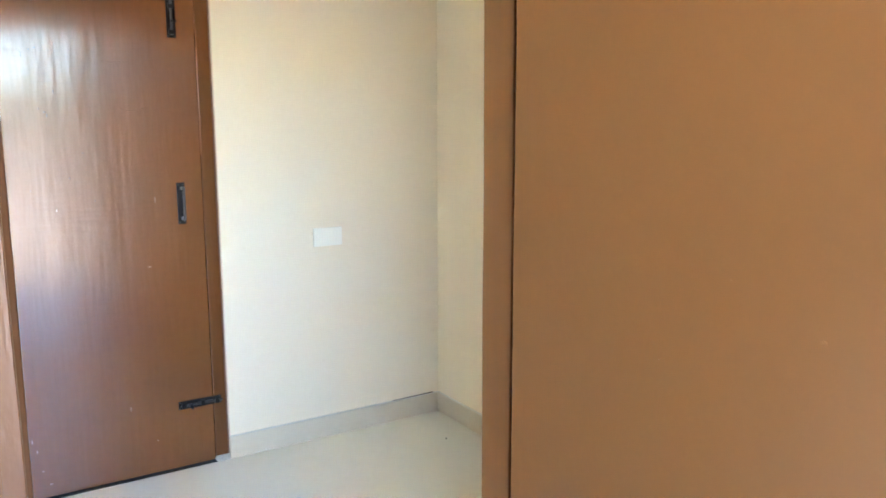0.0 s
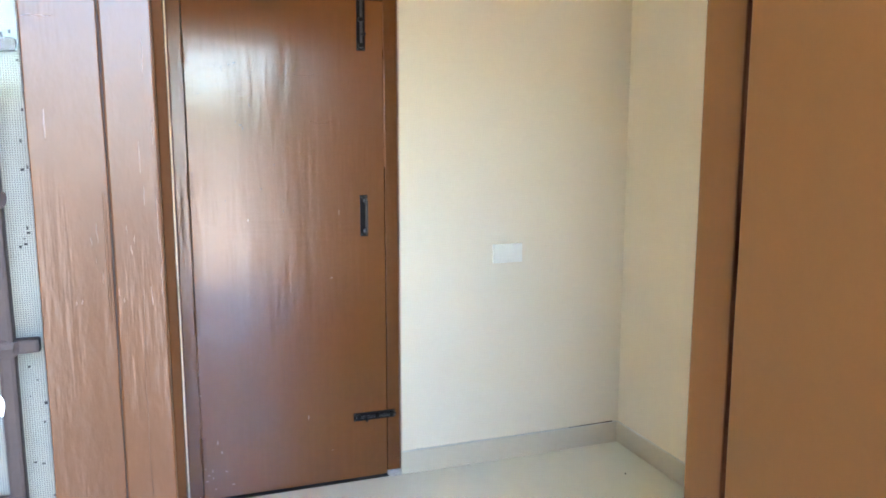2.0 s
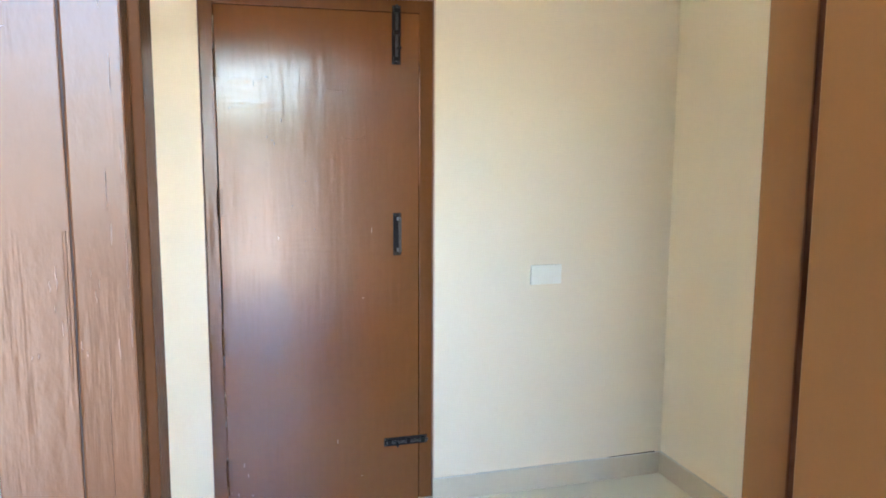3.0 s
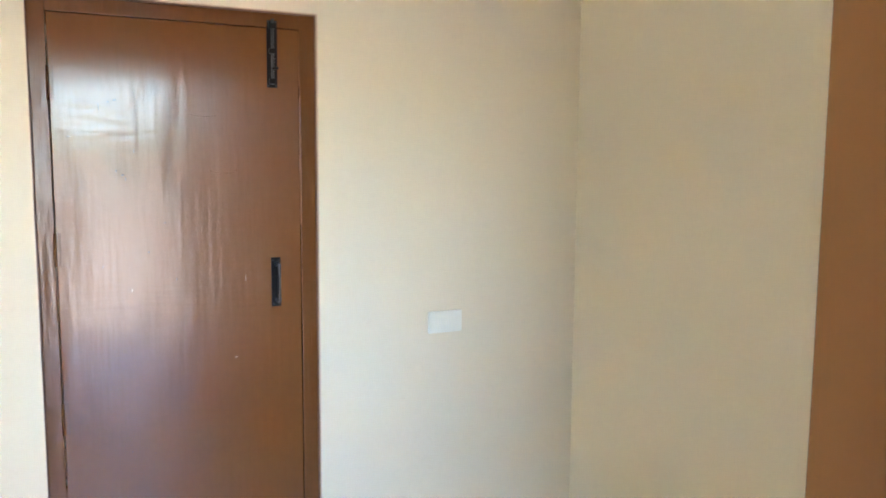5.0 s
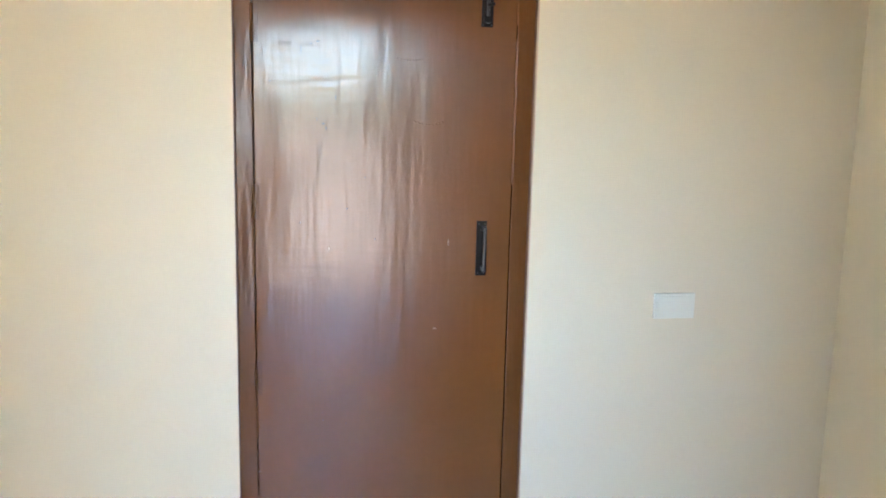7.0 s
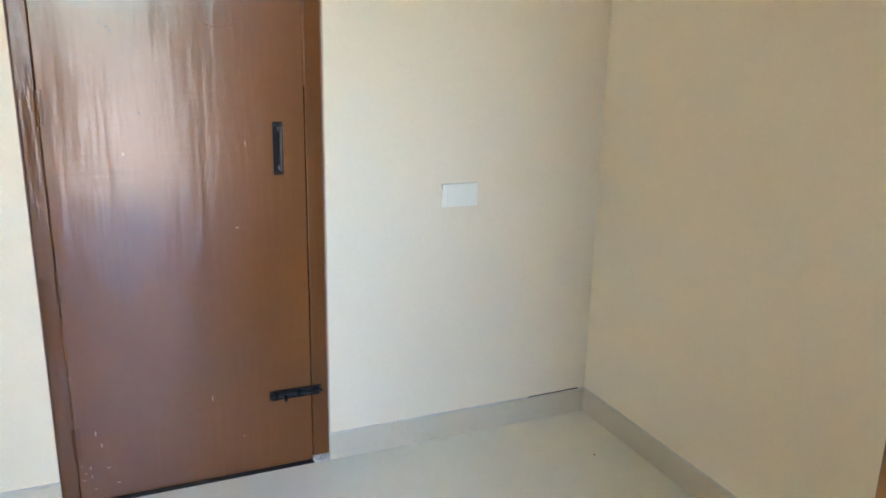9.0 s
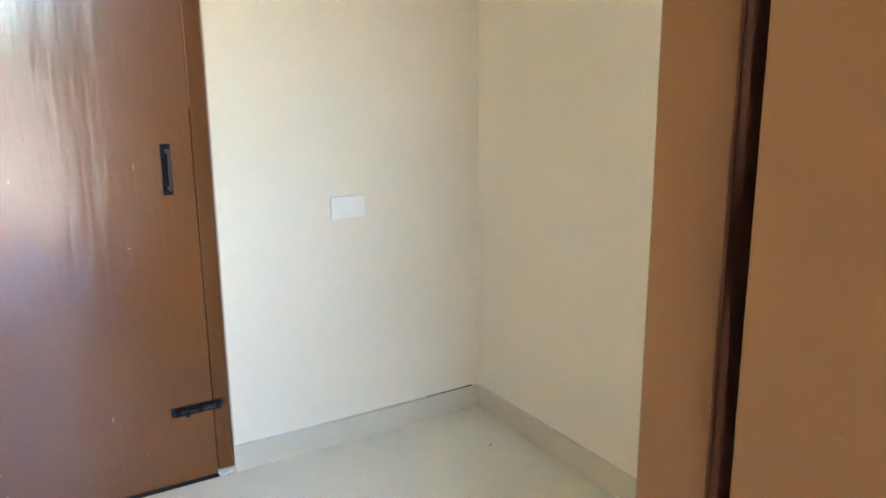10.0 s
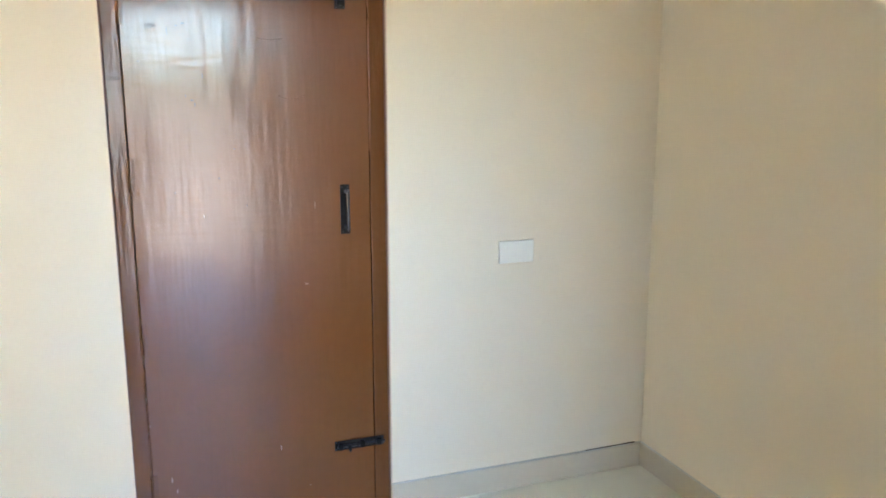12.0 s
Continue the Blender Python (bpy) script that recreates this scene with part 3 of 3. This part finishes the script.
for z in (1.327, 1.17, 1.47):
    part("weld", lump(-1.099, -2.393, z, 0.011, 0.004, 0.010, z, 0.5, 2), GRILL, grill)
part("paint_spot", lump(-1.106, -2.395, 1.272, 0.003, 0.0012, 0.011, 2.0, 0.3, 2), PLASTIC, grill, "spot of white paint")
part("paint_spot", lump(-1.110, -2.393, 1.172, 0.005, 0.0012, 0.004, 5.0, 0.4, 2), PLASTIC, grill, "spot of white paint")

# ---- unseen side-wall window, added for fill light ----
fill_window = empty("fill_window", "unseen brown framed window added for fill light", "window", "structure")
part("window_sill", box(WEST - 0.12, WEST + 0.01, W2A, W2B, W2LOW, W2LOW + 0.05, 0.003), FRAME_PAINT, fill_window)
part("window_head", box(WEST - 0.12, WEST, W2A, W2B, W2TOP - 0.05, W2TOP, 0.003), FRAME_PAINT, fill_window)
for y in (W2A, W2B - 0.05):
    part("frame_post", box(WEST - 0.12, WEST, y, y + 0.05, W2LOW + 0.0505, W2TOP - 0.0505, 0.003), FRAME_PAINT, fill_window)

# ---- woven fly mesh, wire by wire ----
verts, faces = [], []


def wire(x0, x1, z0, z1, y):
    i = len(verts)
    verts.extend(((x0, y, z0), (x1, y, z0), (x1, y, z1), (x0, y, z1)))
    verts.extend(((x0, y + 0.0003, z0), (x1, y + 0.0003, z0), (x1, y + 0.0003, z1), (x0, y + 0.0003, z1)))
    for f in ((0, 1, 2, 3), (7, 6, 5, 4), (0, 4, 5, 1), (1, 5, 6, 2), (2, 6, 7, 3), (3, 7, 4, 0)):
        faces.append([i + k for k in f])


PITCH, WIRE = 0.0022, 0.0009
for i in range(int((GX1 - GX0) / PITCH)):
    x = GX0 + i * PITCH
    wire(x, x + WIRE, GZ0, GZ1, -2.3600)
for i in range(int((GZ1 - GZ0) / PITCH)):
    z = GZ0 + i * PITCH
    wire(GX0, GX1, z, z + WIRE, -2.3604)
me = bpy.data.meshes.new("fly_mesh")
me.from_pydata(verts, [], faces)
me.materials.append(MESH)
fly = new("fly_mesh", me)
fly.parent = window_1
tagged(fly, "grey-green woven fly mesh", kind="stuff")

# ---- dirt and torn cells in the mesh ----
verts, faces = [], []
rng = random.Random(8)
for zc, n in ((1.86, 3), (1.62, 4), (1.56, 2), (1.505, 5), (1.43, 6), (1.30, 5), (1.25, 3), (1.19, 3), (1.15, 3)):
    for _ in range(n):
        x, z = rng.uniform(-1.088, -1.066), zc + rng.gauss(0, 0.012)
        wire(x, x + rng.choice((0.7 * PITCH, PITCH, 1.5 * PITCH)), z, z + rng.choice((0.7 * PITCH, PITCH, 1.5 * PITCH)), -2.3612)
me = bpy.data.meshes.new("mesh_dirt")
me.from_pydata(verts, [], faces)
me.materials.append(DARK)
dirt = new("mesh_dirt", me)
dirt.parent = window_1
tagged(dirt, "dark dirt specks caught in the mesh", kind="stuff")

# ---- outside ----
structure("ground", box(-300, 300, -600, 300, -0.4, -0.16), SOIL, "dry pale earth reaching to the horizon", "ground")
yard_wall = structure("yard_wall", box(-30, 30, -17.2, -17.0, -0.159, 1.25), OUT_WALL, "low weathered compound wall", "wall")
# Unseen reflector wall, added to warm the light at the side window.
structure("bounce_wall_west", box(-10.2, -10.0, -16.9, 8, -0.159, 3.2), OCHRE, "tall ochre wall added out of view for warm bounce light", "wall")
part("coping", box(-30, 30, -17.24, -16.96, 1.25, 1.32, 0.01), CEMENT, yard_wall)


def tree(x, y, high, seed):
    t = empty("tree", "dry yellowish-green leafy tree beyond the compound wall", "tree", group="trees beyond the wall")
    t.location = (x, y, -0.16)
    r = random.Random(seed)
    bm, tips = bmesh.new(), []
    prev, rad = None, 0.16
    for i in range(7):
        c = Vector((0.12 * r.uniform(-1, 1) * i / 3, 0.12 * r.uniform(-1, 1) * i / 3, high * 0.55 * i / 6))
        ring = [bm.verts.new(c + Vector((math.cos(a) * rad, math.sin(a) * rad, 0))) for a in [k * math.tau / 8 for k in range(8)]]
        if prev:
            for k in range(8):
                bm.faces.new((prev[k - 1], prev[k], ring[k], ring[k - 1]))
        prev, rad, top_c = ring, rad * 0.86, c
    for k in range(8):
        a = k * math.tau / 8 + r.uniform(-0.3, 0.3)
        base = Vector((0, 0, high * r.uniform(0.3, 0.55)))
        tip = base + Vector((math.cos(a), math.sin(a), r.uniform(0.5, 1.1))) * high * r.uniform(0.2, 0.32)
        q = (tip - base).to_track_quat("Z", "Y").to_matrix().to_4x4()
        bmesh.ops.create_cone(bm, segments=6, radius1=0.06, radius2=0.015, depth=(tip - base).length, matrix=Matrix.Translation((base + tip) / 2) @ q)
        tips.append(tip)
    part("trunk", bm, BARK, t)
    tips.append(top_c + Vector((0, 0, high * 0.25)))
    vs, fs = [], []
    for tip in tips:
        for _ in range(420):
            d = Vector((r.gauss(0, 1), r.gauss(0, 1), r.gauss(0, 0.8))) * high * 0.085
            c, s = tip + d, r.uniform(0.07, 0.15)
            u = Vector((r.uniform(-1, 1), r.uniform(-1, 1), r.uniform(-1, 1))).normalized()
            w = u.orthogonal().normalized()
            i = len(vs)
            vs += [c - u * s, c + w * s * 0.4, c + u * s, c - w * s * 0.4]
            fs.append((i, i + 1, i + 2, i + 3))
    me = bpy.data.meshes.new("crown")
    me.from_pydata(vs, [], fs)
    me.materials.append(FOLIAGE)
    crown = new("crown", me)
    crown.parent = t


for i, (x, y, h) in enumerate(((-9, -24, 4.8), (-4.5, -27, 4.6), (-1.5, -23, 3.9), (3, -25, 4.6), (8, -28, 5.0), (-15, -27, 5.2), (14, -26, 4.7), (-6.5, -29, 5.0), (0.8, -30, 5.2), (-3.0, -23, 3.9), (-6.0, -24, 4.2))):
    tree(x, y, h * 0.66, i + 1)

# ---- grit on the floor ----
tagged(part("grit", lump(0.94, -0.344, 0.003, 0.004, 0.003, 0.003, 1.0, 0.5, 2), DARK), "tiny dark speck of grit on the tiles", "grit")
